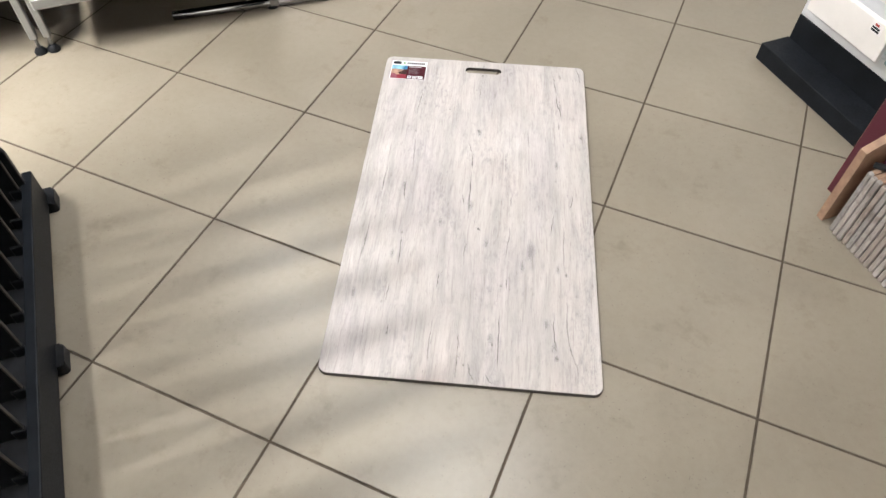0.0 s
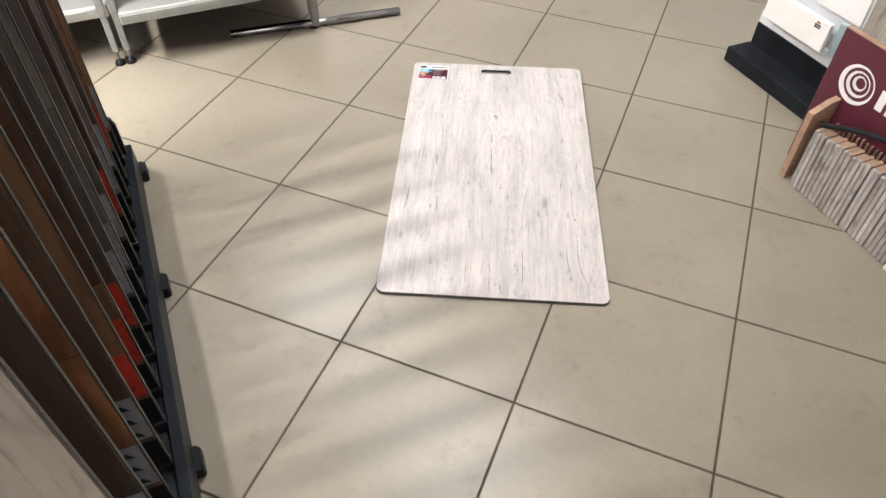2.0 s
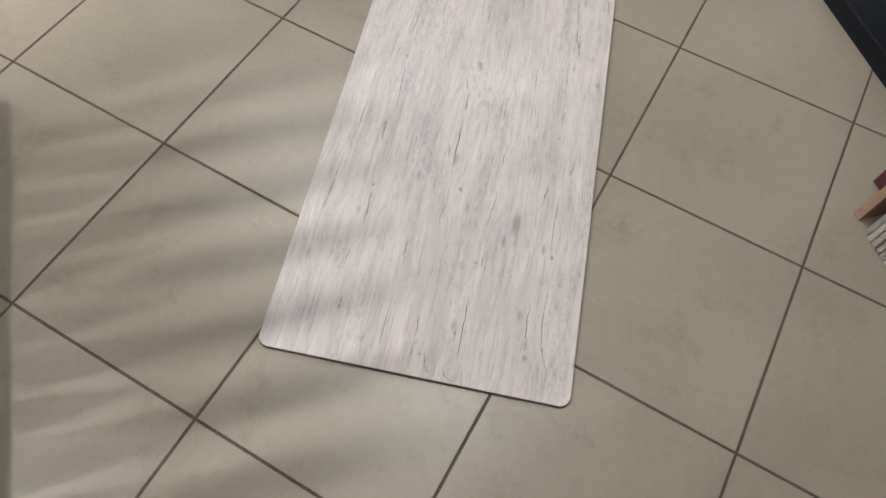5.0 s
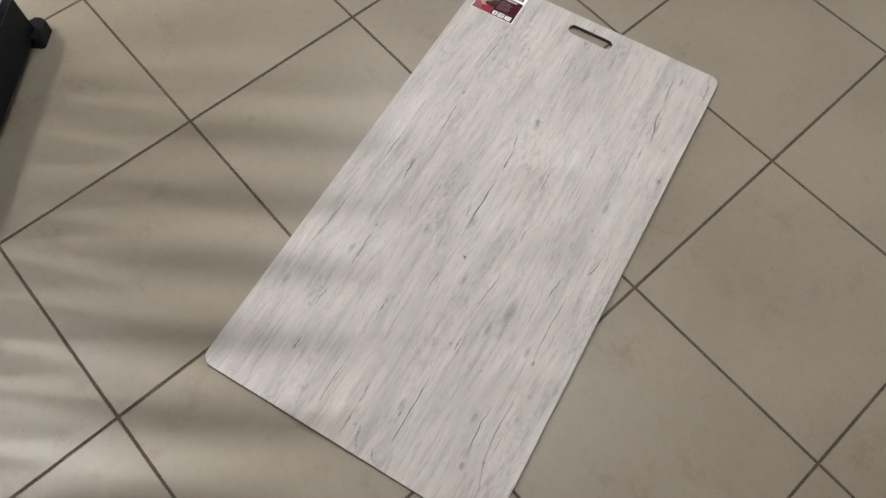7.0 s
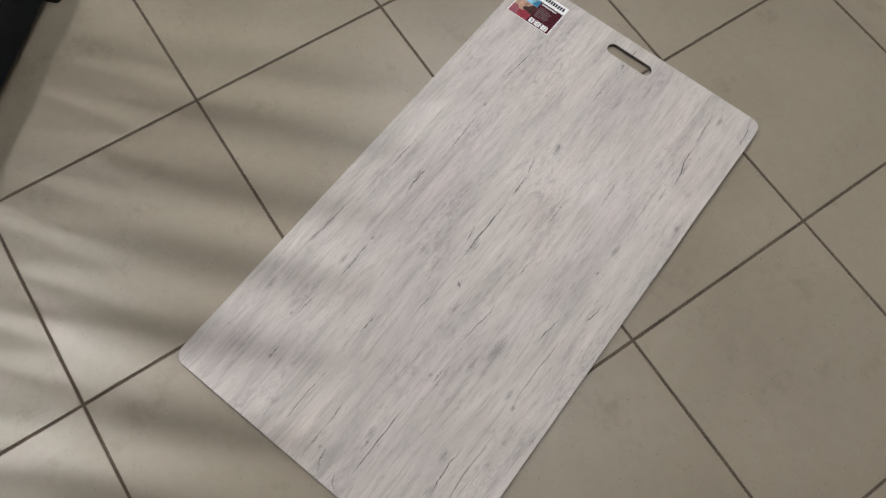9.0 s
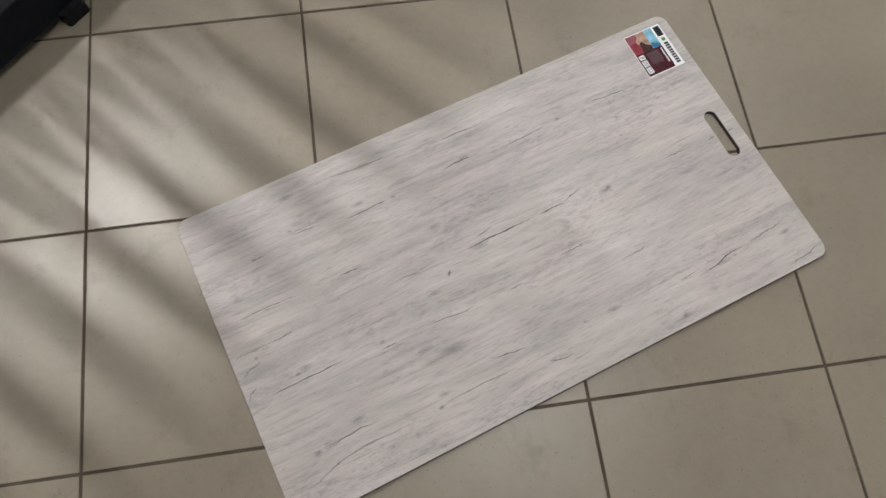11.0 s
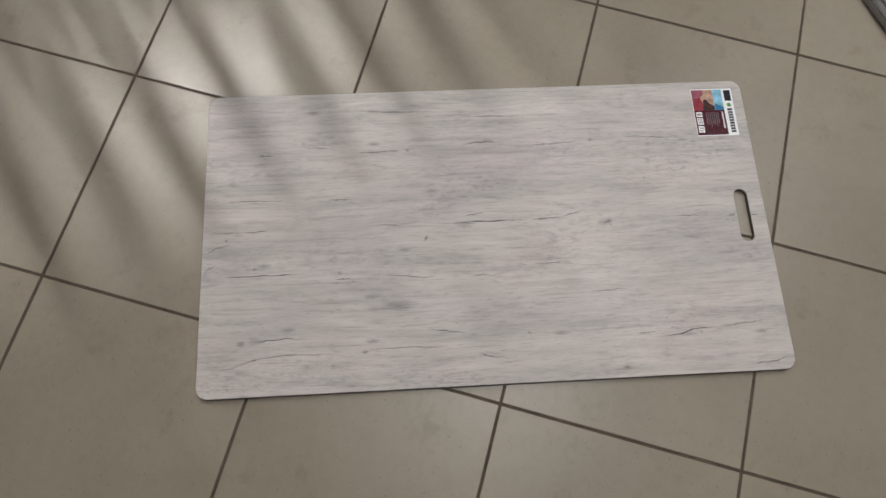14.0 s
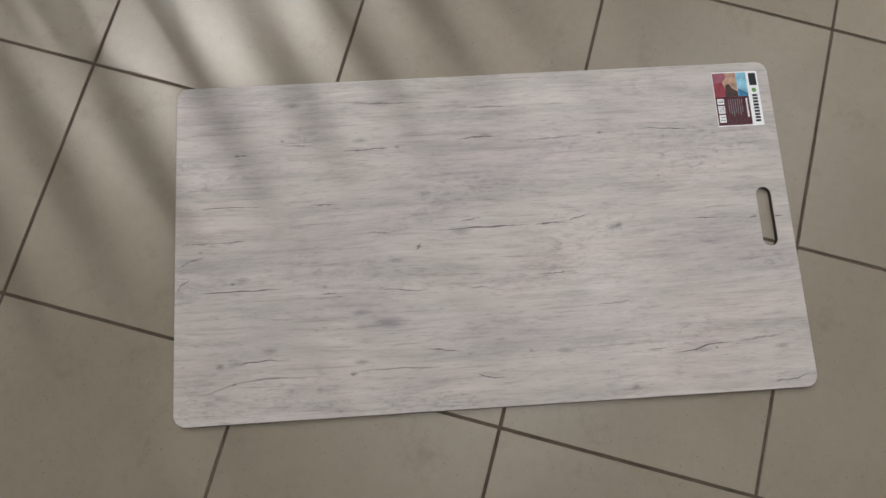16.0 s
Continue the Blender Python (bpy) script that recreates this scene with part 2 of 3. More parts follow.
WOODS = [
    wood("dark_walnut", (0.0263, 0.0165, 0.012), (0.045, 0.0285, 0.0195), (0.0638, 0.0413, 0.0285)),
    wood("orange_oak", (0.085, 0.032, 0.013), (0.18, 0.074, 0.031), (0.25, 0.115, 0.052)),
    wood("smoked_oak", (0.0375, 0.0225, 0.0135), (0.0638, 0.039, 0.024), (0.09, 0.0562, 0.0345)),
    wood("cherry_brown", (0.0825, 0.039, 0.0195), (0.1237, 0.0638, 0.0338), (0.1575, 0.0863, 0.0488)),
    wood("ash_grey", (0.1125, 0.0938, 0.0863), (0.165, 0.1425, 0.1312), (0.2175, 0.1913, 0.1762)),
    wood("charcoal_brown", (0.045, 0.037, 0.033), (0.075, 0.062, 0.056), (0.11, 0.092, 0.082)),
    wood("taupe_oak", (0.1, 0.083, 0.078), (0.15, 0.126, 0.118), (0.2, 0.172, 0.16)),
    wood("dark_mahogany", (0.035, 0.014, 0.01), (0.06, 0.026, 0.019), (0.085, 0.04, 0.029)),
    wood("chestnut_brown", (0.055, 0.028, 0.015), (0.09, 0.047, 0.025), (0.125, 0.068, 0.038)),
]
SAMPLE_GREYS = [
    wood("sample_grey_%s" % word, *[tuple(c * k * f for c, f in zip((0.33, 0.31, 0.297), tint)) for k in (0.75, 1.0, 1.2)], (40, 40, 5))
    for word, tint in (("cool", (1.0, 1.02, 1.04)), ("warm", (1.1, 1.03, 0.98)), ("mid", (1.08, 1.07, 1.06)), ("light", (1.24, 1.22, 1.2)))
]
BROWN_PANEL = wood("brown_panel", (0.02, 0.011, 0.007), (0.036, 0.019, 0.012), (0.055, 0.03, 0.02), (3, 30, 30))
LAMP = lamp_material("lamp_diffuser", PANEL_GLOW, (1.01, 1.0, 1.01))
STRIP = lamp_material("strip_diffuser", STRIP_GLOW, (1.03, 1.0, 0.97))


# ---------- building helpers ----------
def link(name, bm, material, smooth=False):
    me = bpy.data.meshes.new(name)
    bm.to_mesh(me)
    bm.free()
    me.materials.append(material)
    for f in me.polygons:
        f.use_smooth = smooth
    return new(name, me)


def part(name, bm, material, parent, label="", smooth=False):
    ob = link(name, bm, material, smooth)
    ob.parent = parent
    if label:
        tagged(ob, label)
    return ob


def thing(name, m, label, category, group="", kind=""):
    ob = new(name)
    ob.empty_display_size = 0.05
    ob.matrix_basis = m
    return tagged(ob, label, category, group, kind)


def box(x0, x1, y0, y1, z0, z1, bevel=0.0, segments=1):
    bm = bmesh.new()
    bmesh.ops.create_cube(bm, size=1)
    for v in bm.verts:
        v.co = ((x0 + x1) / 2 + v.co.x * (x1 - x0), (y0 + y1) / 2 + v.co.y * (y1 - y0), (z0 + z1) / 2 + v.co.z * (z1 - z0))
    if bevel:
        bmesh.ops.bevel(bm, geom=bm.edges[:], offset=bevel, segments=segments, affect="EDGES", profile=0.5)
    return bm


def moved(bm, m):
    bmesh.ops.transform(bm, matrix=m, verts=bm.verts[:])
    return bm


def join(*parts_):
    out = bmesh.new()
    for bm in parts_:
        me = bpy.data.meshes.new("joined")
        bm.to_mesh(me)
        bm.free()
        out.from_mesh(me)
        bpy.data.meshes.remove(me)
    return out


def prism(points, z0, z1, bevel=0.0):
    """An outline in x and y, pulled up from z0 to z1."""
    bm = bmesh.new()
    low = [bm.verts.new((x, y, z0)) for x, y in points]
    high = [bm.verts.new((x, y, z1)) for x, y in points]
    bm.faces.new(low[::-1])
    top = bm.faces.new(high)
    for i in range(len(points)):
        j = (i + 1) % len(points)
        bm.faces.new((low[i], low[j], high[j], high[i]))
    if bevel:
        bmesh.ops.bevel(bm, geom=list(top.edges), offset=bevel, segments=2, affect="EDGES", profile=0.5)
    return bm


def rounded(x0, x1, y0, y1, r, steps=8):
    out = []
    for cx, cy, a0 in ((x1 - r, y0 + r, -90), (x1 - r, y1 - r, 0), (x0 + r, y1 - r, 90), (x0 + r, y0 + r, 180)):
        for i in range(steps + 1):
            a = radians(a0 + 90 * i / steps)
            out.append((cx + r * math.cos(a), cy + r * math.sin(a)))
    return out


def tube(a, b, r, sides=28, inner=0.0):
    """A round bar from a to b, hollow at its ends if inner is given."""
    a, b = Vector(a), Vector(b)
    q = (b - a).to_track_quat("Z", "Y").to_matrix().to_4x4()
    h = (b - a).length
    bm = bmesh.new()
    profile = [(r, 0), (r, h)] if not inner else [(inner, 0.03), (inner, 0), (r, 0), (r, h), (inner, h), (inner, h - 0.03)]
    rings = [[bm.verts.new((rad * math.cos(2 * math.pi * i / sides), rad * math.sin(2 * math.pi * i / sides), z)) for i in range(sides)] for rad, z in profile]
    for lo, hi in zip(rings, rings[1:]):
        for i in range(sides):
            bm.faces.new((lo[i], lo[(i + 1) % sides], hi[(i + 1) % sides], hi[i]))
    bm.faces.new(rings[0][::-1])
    bm.faces.new(rings[-1])
    bmesh.ops.recalc_face_normals(bm, faces=bm.faces[:])
    return moved(bm, Matrix.Translation(a) @ q)


def turned(profile, sides=28):
    """A turned body about z from rows of radius and height."""
    bm = bmesh.new()
    rings = [[bm.verts.new((r * math.cos(2 * math.pi * i / sides), r * math.sin(2 * math.pi * i / sides), z)) for i in range(sides)] for r, z in profile]
    for lo, hi in zip(rings, rings[1:]):
        for i in range(sides):
            bm.faces.new((lo[i], lo[(i + 1) % sides], hi[(i + 1) % sides], hi[i]))
    bm.faces.new(rings[0][::-1])
    bm.faces.new(rings[-1])
    return bm


def uv_square(bm, fn):
    layer = bm.loops.layers.uv.new("UVMap")
    for f in bm.faces:
        for l in f.loops:
            l[layer].uv = fn(l.vert.co)
    return bm


# ---------- the shop ----------
S = 0.45
floor = tagged(link("floor", box(-5.4, 5.4, -5.4, 5.4, -0.06, -0.0022), GROUT), "beige glazed square floor tiles with brown grout", "floor", kind="structure")

U0, U1, N0, N1, H = -3.4, 3.4, -3.9, 3.2, 2.9
for name, b in (("wall_west", (U0 - 0.15, U0, N0 - 0.15, N1 + 0.15)), ("wall_east", (U1, U1 + 0.15, N0 - 0.15, N1 + 0.15)),
                ("wall_south", (U0, U1, N0 - 0.15, N0)), ("wall_north", (U0, U1, N1, N1 + 0.15))):
    w = link(name, box(*b, 0.004, H), WALL)
    w.matrix_basis = STORE
    tagged(w, "plain off-white painted shop wall", "wall", kind="structure")
c = link("ceiling", box(U0, U1, N0, N1, H + 0.004, H + 0.16), CEILING)
c.matrix_basis = STORE
tagged(c, "plain white ceiling", "ceiling", kind="structure")


def added_ceiling_light(u, n, wide, long, glow):
    t = thing("added_ceiling_light", store(u, n, H - 0.05), "unseen flat ceiling light with a glowing diffuser, added to light the floor", "lamp", "ceiling lights")
    frame_bm = join(box(-wide / 2 - 0.02, -wide / 2, -long / 2 - 0.02, long / 2 + 0.02, 0, 0.05), box(wide / 2, wide / 2 + 0.02, -long / 2 - 0.02, long / 2 + 0.02, 0, 0.05),
                    box(-wide / 2, wide / 2, -long / 2 - 0.02, -long / 2, 0, 0.05), box(-wide / 2, wide / 2, long / 2, long / 2 + 0.02, 0, 0.05))
    part("frame", frame_bm, WHITE, t)
    part("diffuser", box(-wide / 2, wide / 2, -long / 2, long / 2, 0.008, 0.014), glow, t, "glowing white diffuser")


# unseen panels, added as fill light and for the sheen on the tiles
added_ceiling_light(-2.0, 0.7, 0.6, 0.6, LAMP)
added_ceiling_light(-0.45, 1.1, 0.6, 0.6, LAMP)
# unseen strips behind the rack, spaced to throw light streaks between its boards
for i in range(8):
    added_ceiling_light(-0.7 + 0.235 * i, -1.42, 0.08, 0.3, STRIP)


# ---------- the sample board on the floor ----------
WID, LEN, THICK = 0.6115, 1.1145, 0.011
AXIS = radians(108.45)
ox = 0.0165 * math.cos(AXIS) + 0.4922 * math.sin(AXIS)
oy = 0.0165 * math.sin(AXIS) - 0.4922 * math.cos(AXIS)
board = thing("sample_board", pose(ox, oy, 0, 0, 0, 18.45), "pale whitewashed oak laminate sample board with handle slot lying on tiles", "sample board")


def sheet_with_slot():
    """The board's sheet with rounded corners and a rounded slot near its top."""
    outer = rounded(0, WID, 0, LEN, 0.022, 8)
    # slightly outset foot, so the dark edge shows from above as a shadow line
    shadow_skirt = rounded(-0.0014, WID + 0.0014, -0.0014, LEN + 0.0014, 0.0234, 8)
    inner = rounded(0.248, 0.358, 1.0565, 1.0835, 0.0134, 8)
    bm = bmesh.new()
    rings = {}
    for key, pts, z, inset in (("ot", outer, THICK, 0), ("ob", shadow_skirt, 0.0005, 0), ("it", inner, THICK, 0), ("ib", inner, 0.0005, 0)):
        rings[key] = [bm.verts.new((x, y, z)) for x, y in pts]
    for z in ("t", "b"):
        edges = []
        for k in ("o" + z, "i" + z):
            r = rings[k]
            edges += [bm.edges.new((r[i], r[(i + 1) % len(r)])) for i in range(len(r))]
        bmesh.ops.triangle_fill(bm, edges=edges, use_beauty=True)
    for k in "oi":
        lo, hi = rings[k + "b"], rings[k + "t"]
        for i in range(len(lo)):
            j = (i + 1) % len(lo)
            bm.faces.new((lo[i], lo[j], hi[j], hi[i]))
    bmesh.ops.recalc_face_normals(bm, faces=bm.faces[:])
    rim = [e for e in bm.edges if abs(e.verts[0].co.z - THICK) < 1e-5 and abs(e.verts[1].co.z - THICK) < 1e-5 and any(abs(f.normal.z) < 0.5 for f in e.link_faces)]
    bmesh.ops.bevel(bm, geom=rim, offset=0.0012, segments=2, affect="EDGES", profile=0.5)
    return bm


sheet = part("sheet", sheet_with_slot(), DECOR, board, "whitewashed oak print along its length")
sheet.data.materials.append(SHADED_EDGE)
for f in sheet.data.polygons:
    if f.normal.z < 0.35:
        f.material_index = 1

# cracks, faint grain lines, knots and clouds of the printed oak: across, along (and size)
STRONG = [((0.138, 0.306), (0.136, 0.347), (0.135, 0.389)),
          ((0.128, 0.510), (0.122, 0.542), (0.124, 0.590)),
          ((0.387, 0.038), (0.385, 0.103), (0.386, 0.193)),
          ((0.513, 0.101), (0.508, 0.149), (0.510, 0.200)),
          ((0.540, 0.863), (0.535, 0.906), (0.527, 0.930), (0.526, 0.976)),
          ((0.294, 0.636), (0.293, 0.678), (0.294, 0.711)),
          ((0.297, 0.461), (0.294, 0.534), (0.294, 0.641))]
MIDDLE = [((0.235, 0.028), (0.232, 0.082), (0.233, 0.143)),
          ((0.236, 0.234), (0.236, 0.292)),
          ((0.120, 0.844), (0.124, 0.903), (0.128, 0.968)),
          ((0.599, 1.026), (0.595, 1.077), (0.587, 1.108)),
          ((0.393, 0.340), (0.403, 0.423), (0.401, 0.454)),
          ((0.501, 0.421), (0.509, 0.465), (0.513, 0.504)),
          ((0.553, 0.519), (0.560, 0.543), (0.564, 0.575)),
          ((0.299, 0.926), (0.300, 0.986)),
          ((0.297, 0.080), (0.295, 0.127)),
          ((0.314, 0.437), (0.331, 0.426)),
          ((0.304, 1.078), (0.303, 1.101)),
          ((0.303, 1.036), (0.302, 1.053)),
          ((0.399, 0.252), (0.398, 0.288)),
          ((0.136, 0.107), (0.136, 0.134)),
          ((0.385, 0.644), (0.384, 0.696)),
          ((0.531, 0.817), (0.528, 0.863)),
          ((0.292, 0.699), (0.278, 0.750)),
          ((0.282, 0.505), (0.274, 0.551))]
FAINTER = [((0.560, 0.003), (0.560, 0.060), (0.546, 0.101), (0.540, 0.157), (0.538, 0.282)),
          ((0.541, 0.302), (0.535, 0.336), (0.535, 0.400), (0.540, 0.478)),
          ((0.135, 0.607), (0.132, 0.692), (0.127, 0.768)),
          ((0.040, 0.279), (0.048, 0.390), (0.050, 0.464)),
          ((0.341, 0.003), (0.326, 0.028), (0.320, 0.060)),
          ((0.384, 0.003), (0.368, 0.011), (0.358, 0.031)),
          ((0.120, 0.190), (0.124, 0.252)),
          ((0.403, 0.512), (0.402, 0.552)),
          ((0.291, 0.329), (0.296, 0.395)),
          ((0.526, 0.976), (0.521, 1.012), (0.517, 1.085)),
          ((0.295, 0.003), (0.297, 0.083)),
          ((0.062, 0.506), (0.067, 0.655)),
          ((0.446, 0.735), (0.442, 0.818))]
KNOTS = [(0.134, 0.402, 0.0035), (0.514, 0.079, 0.0055), (0.545, 0.104, 0.0030), (0.126, 0.779, 0.0035), (0.372, 0.101, 0.0035), (0.386, 0.262, 0.0035),
         (0.312, 0.045, 0.0030), (0.519, 0.616, 0.0030), (0.592, 0.793, 0.0050), (0.534, 0.944, 0.0025), (0.303, 0.796, 0.0045), (0.540, 0.307, 0.0045),
         (0.215, 0.879, 0.0025), (0.136, 0.109, 0.0035), (0.112, 0.192, 0.0030), (0.323, 0.431, 0.0035)]
CLOUDS = [(0.044, 0.212, 0.0110), (0.118, 0.335, 0.0105), (0.366, 0.118, 0.0105), (0.455, 0.373, 0.0225), (0.435, 0.324, 0.0120), (0.297, 0.507, 0.0155),
         (0.307, 0.786, 0.0110), (0.538, 1.061, 0.0090), (0.225, 0.449, 0.0095), (0.345, 0.388, 0.0110), (0.521, 0.322, 0.0095), (0.492, 0.166, 0.0100),
         (0.536, 0.918, 0.0110), (0.119, 0.566, 0.0095), (0.522, 0.677, 0.0120), (0.510, 0.108, 0.0110)]


def crack_strip(points, half, z, steps=18):
    """A thin wavering strip through the points, with uv running along and across it."""
    pts = [Vector((*q, z)) for q in points]
    runs = [(b - a).length for a, b in zip(pts, pts[1:])]
    whole = sum(runs)
    a = pts[0]
    bm = bmesh.new()
    layer = bm.loops.layers.uv.new("UVMap")
    rows = []
    for i in range(steps + 1):
        k = i / steps
        left, j = k * whole, 0
        while j < len(runs) - 1 and left > runs[j]:
            left -= runs[j]
            j += 1
        way = (pts[j + 1] - pts[j]).normalized()
        side = way.cross(Vector((0, 0, 1)))
        mid = pts[j] + way * left + side * (noise.noise(Vector((a.x * 90, a.y * 31, k * 5.5))) * min(0.0022, 0.03 * whole))
        w = half * (0.35 + 1.1 * abs(noise.noise(Vector((a.y * 70, 5, k * 7)))))
        rows.append((bm.verts.new(mid - side * w), bm.verts.new(mid + side * w), k))
    for (p0, p1, k0), (q0, q1, k1) in zip(rows, rows[1:]):
        f = bm.faces.new((p0, p1, q1, q0))
        for l, uv in zip(f.loops, ((k0, 0), (k0, 1), (k1, 1), (k1, 0))):
            l[layer].uv = uv
    bmesh.ops.recalc_face_normals(bm, faces=bm.faces[:])
    for f in bm.faces:
        if f.normal.z < 0:
            f.normal_flip()
    return bm


for points in STRONG:
    part("grain_crack", crack_strip(points, 0.0032, THICK + 0.00034), CRACK, board)
for points in MIDDLE:
    part("grain_crack", crack_strip(points, 0.0021, THICK + 0.0003), CRACK, board)
for points in FAINTER:
    part("grain_line", crack_strip(points, 0.0045, THICK + 0.00026), FAINT, board)
rng = random.Random(7)
pores = []
for i in range(90):
    points = (STRONG + MIDDLE)[i % (len(STRONG) + len(MIDDLE))]
    (x0, y0), (x1, y1) = points[0], points[-1]
    k, run = rng.random(), rng.uniform(0.008, 0.03)
    x, y = x0 + (x1 - x0) * k + rng.gauss(0, 0.006), min(1.04, max(0.015, y0 + (y1 - y0) * k - run / 2 + rng.gauss(0, 0.02)))
    pores.append(crack_strip(((x, y), (x + rng.uniform(-0.0015, 0.0015), y + run)), rng.uniform(0.0006, 0.0014), THICK + 0.00022, 6))
part("grain", join(*pores), FAINT, board, "fine dark pores of the printed oak")["kind"] = "stuff"


def blot(x, y, wide, long, z):
    bm = bmesh.new()
    bm.faces.new([bm.verts.new((x + wide * math.cos(a), y + long * math.sin(a), z)) for a in np.linspace(0, 2 * math.pi, 24, endpoint=False)])
    return uv_square(bm, lambda co: (0.5 + (co.x - x) / (2 * wide), 0.5 + (co.y - y) / (2 * long)))


for x, y, r in KNOTS:
    part("knot", blot(x, y, 1.5 * r, 2.4 * r, THICK + 0.0004), KNOT, board)
for x, y, r in CLOUDS:
    part("cloud", blot(x, y, 0.8 * r, 2.4 * r, THICK + 0.00016 + 0.0001 * (x % 0.03) / 0.03), CLOUD, board)

# product sticker at the board's upper corner
sticker = thing("product_sticker", board.matrix_basis @ pose(0.0185, 1.0055, THICK + 0.0003), "glossy white and maroon product sticker with small photo", "sticker")
SW, SH = 0.109, 0.0875
part("paper", prism(rounded(0, SW, 0, SH, 0.001, 3), 0, 0.0002), STICKER, sticker)


def flat(name, x0, x1, y0, y1, material, parent, level=1, label=""):
    return part(name, box(x0, x1, y0, y1, 0.0002 + 0.00012 * (level - 1), 0.0002 + 0.00012 * level), material, parent, label)


flat("maroon_field", 0.050, SW - 0.002, 0.001, 0.0655, MAROON, sticker)
photo = flat("photo", 0.002, 0.050, 0.001, 0.0655, SAND, sticker, 1, "small printed photo of a bright interior")
flat("photo_sky", 0.002, 0.05, 0.046, 0.0655, SKY_BLUE, photo, 2)
part("photo_shape", prism([(0.034, 0.047), (0.05, 0.047), (0.05, 0.0655), (0.044, 0.0655)], 0.00044, 0.00056), DEEP_BLUE, photo)
part("photo_shape", prism([(0.002, 0.001), (0.024, 0.001), (0.02, 0.018), (0.012, 0.026), (0.002, 0.024)], 0.00044, 0.00056), ROSE, photo)
part("photo_shape", prism([(0.024, 0.001), (0.05, 0.001), (0.05, 0.02), (0.036, 0.023), (0.02, 0.018)], 0.00044, 0.00056), PINK_RED, photo)
part("photo_shape", prism([(0.027, 0.0235), (0.05, 0.0205), (0.05, 0.046), (0.04, 0.046), (0.034, 0.036), (0.024, 0.03)], 0.00044, 0.00056), RIDGE, photo)
flat("logo_block", 0.004, 0.029, 0.0705, 0.0845, INK, sticker)
part("green_mark", turned([(0.0045, 0.0002), (0.0045, 0.00035)], 16), GREEN, sticker).location = (0.0385, 0.0775, 0)
for i in range(9):
    flat("name_bar", 0.047 + 0.0063 * i, 0.0516 + 0.0063 * i, 0.0725, 0.0825, INK, sticker)
for i in range(10):
    flat("title_bar", 0.0545 + 0.0038 * i, 0.0573 + 0.0038 * i, 0.0585, 0.0618, STICKER, sticker, 2)
for i in range(7):
    flat("text_bar", 0.055, 0.055 + 0.035 * (0.75 + 0.25 * ((i * 37) % 10) / 10), 0.0500 - i * 0.0042, 0.0508 - i * 0.0042, LABEL_GREY, sticker, 2)
for x0, x1 in ((0.054, 0.065), (0.068, 0.083), (0.086, 0.101)):
    flat("info_box", x0, x1, 0.004, 0.0165, STICKER, sticker, 2)
for i in range(3):
    flat("text_bar", 0.0695, 0.0815, 0.0065 + i * 0.0033, 0.0077 + i * 0.0033, INK, sticker, 3)


def lettering(text, size, m, material, parent, name="lettering"):
    cu = bpy.data.curves.new(name, "FONT")
    cu.body, cu.size, cu.align_x, cu.align_y, cu.extrude = text, size, "CENTER", "CENTER", 0.00005
    tmp = new(name, cu)
    me = bpy.data.meshes.new_from_object(tmp.evaluated_get(bpy.context.evaluated_depsgraph_get()))
    bpy.data.objects.remove(tmp)
    bpy.data.curves.remove(cu)
    me.materials.append(material)
    ob = new(name, me)
    ob.parent, ob.matrix_basis = parent, m
    return ob


lettering("8", 0.012, pose(0.0595, 0.010, 0.0005), INK, sticker, "number")
lettering("32", 0.012, pose(0.0935, 0.010, 0.0005), INK, sticker, "number")


# ---------- the display rack with upright sample boards ----------
rack = thing("display_rack", store(0, 0), "low dark blue-grey steel rack base holding upright sample boards", "display rack")
RA, RB, FRONT = -0.515, 0.895, -0.068
part("front_bar", box(RA, RB, FRONT - 0.016, FRONT + 0.007, 0.022, 0.124, 0.003, 2), DARK_METAL, rack)
part("back_bar", box(RA, RB, -0.50, -0.478, 0.022, 0.124, 0.003, 2), DARK_METAL, rack)
part("tray", box(RA + 0.003, RB - 0.003, -0.477, FRONT - 0.023, 0.085, 0.1), BLACK_PLASTIC, rack)
for u in (-0.513, -0.018, 0.515, 0.85):
    part("cross_tube", box(u - 0.02, u + 0.02, -0.52, FRONT + 0.004, 0.006, 0.0215, 0.003), DARK_METAL, rack)
    foot = moved(join(prism(rounded(-0.03, 0.03, -0.012, 0.024, 0.009, 5), 0.0, 0.034, 0.006)), pose(u, FRONT, 0))
    part("foot_cap", foot, BLACK_PLASTIC, rack, "black plastic end cap on the floor")
for u in (RA + 0.036, RB - 0.034):
    pts = [(FRONT - 0.006 - x, z) for x, z in ((0.018, 0.06), (0.018, 0.1245), (0.0, 0.126), (0.0, 0.225), (0.008, 0.248), (0.022, 0.256), (0.16, 0.256), (0.40, 0.18), (0.40, 0.06))]
    bm = prism([(y, z) for y, z in pts], 0, 0.012, 0.003)
    part("end_plate", moved(bm, Matrix(((0, 0, 1, u), (1, 0, 0, 0), (0, 1, 0, 0), (0, 0, 0, 1)))), BLACK_PLASTIC, rack, "black end plate with rounded top")

PITCH = 0.0918
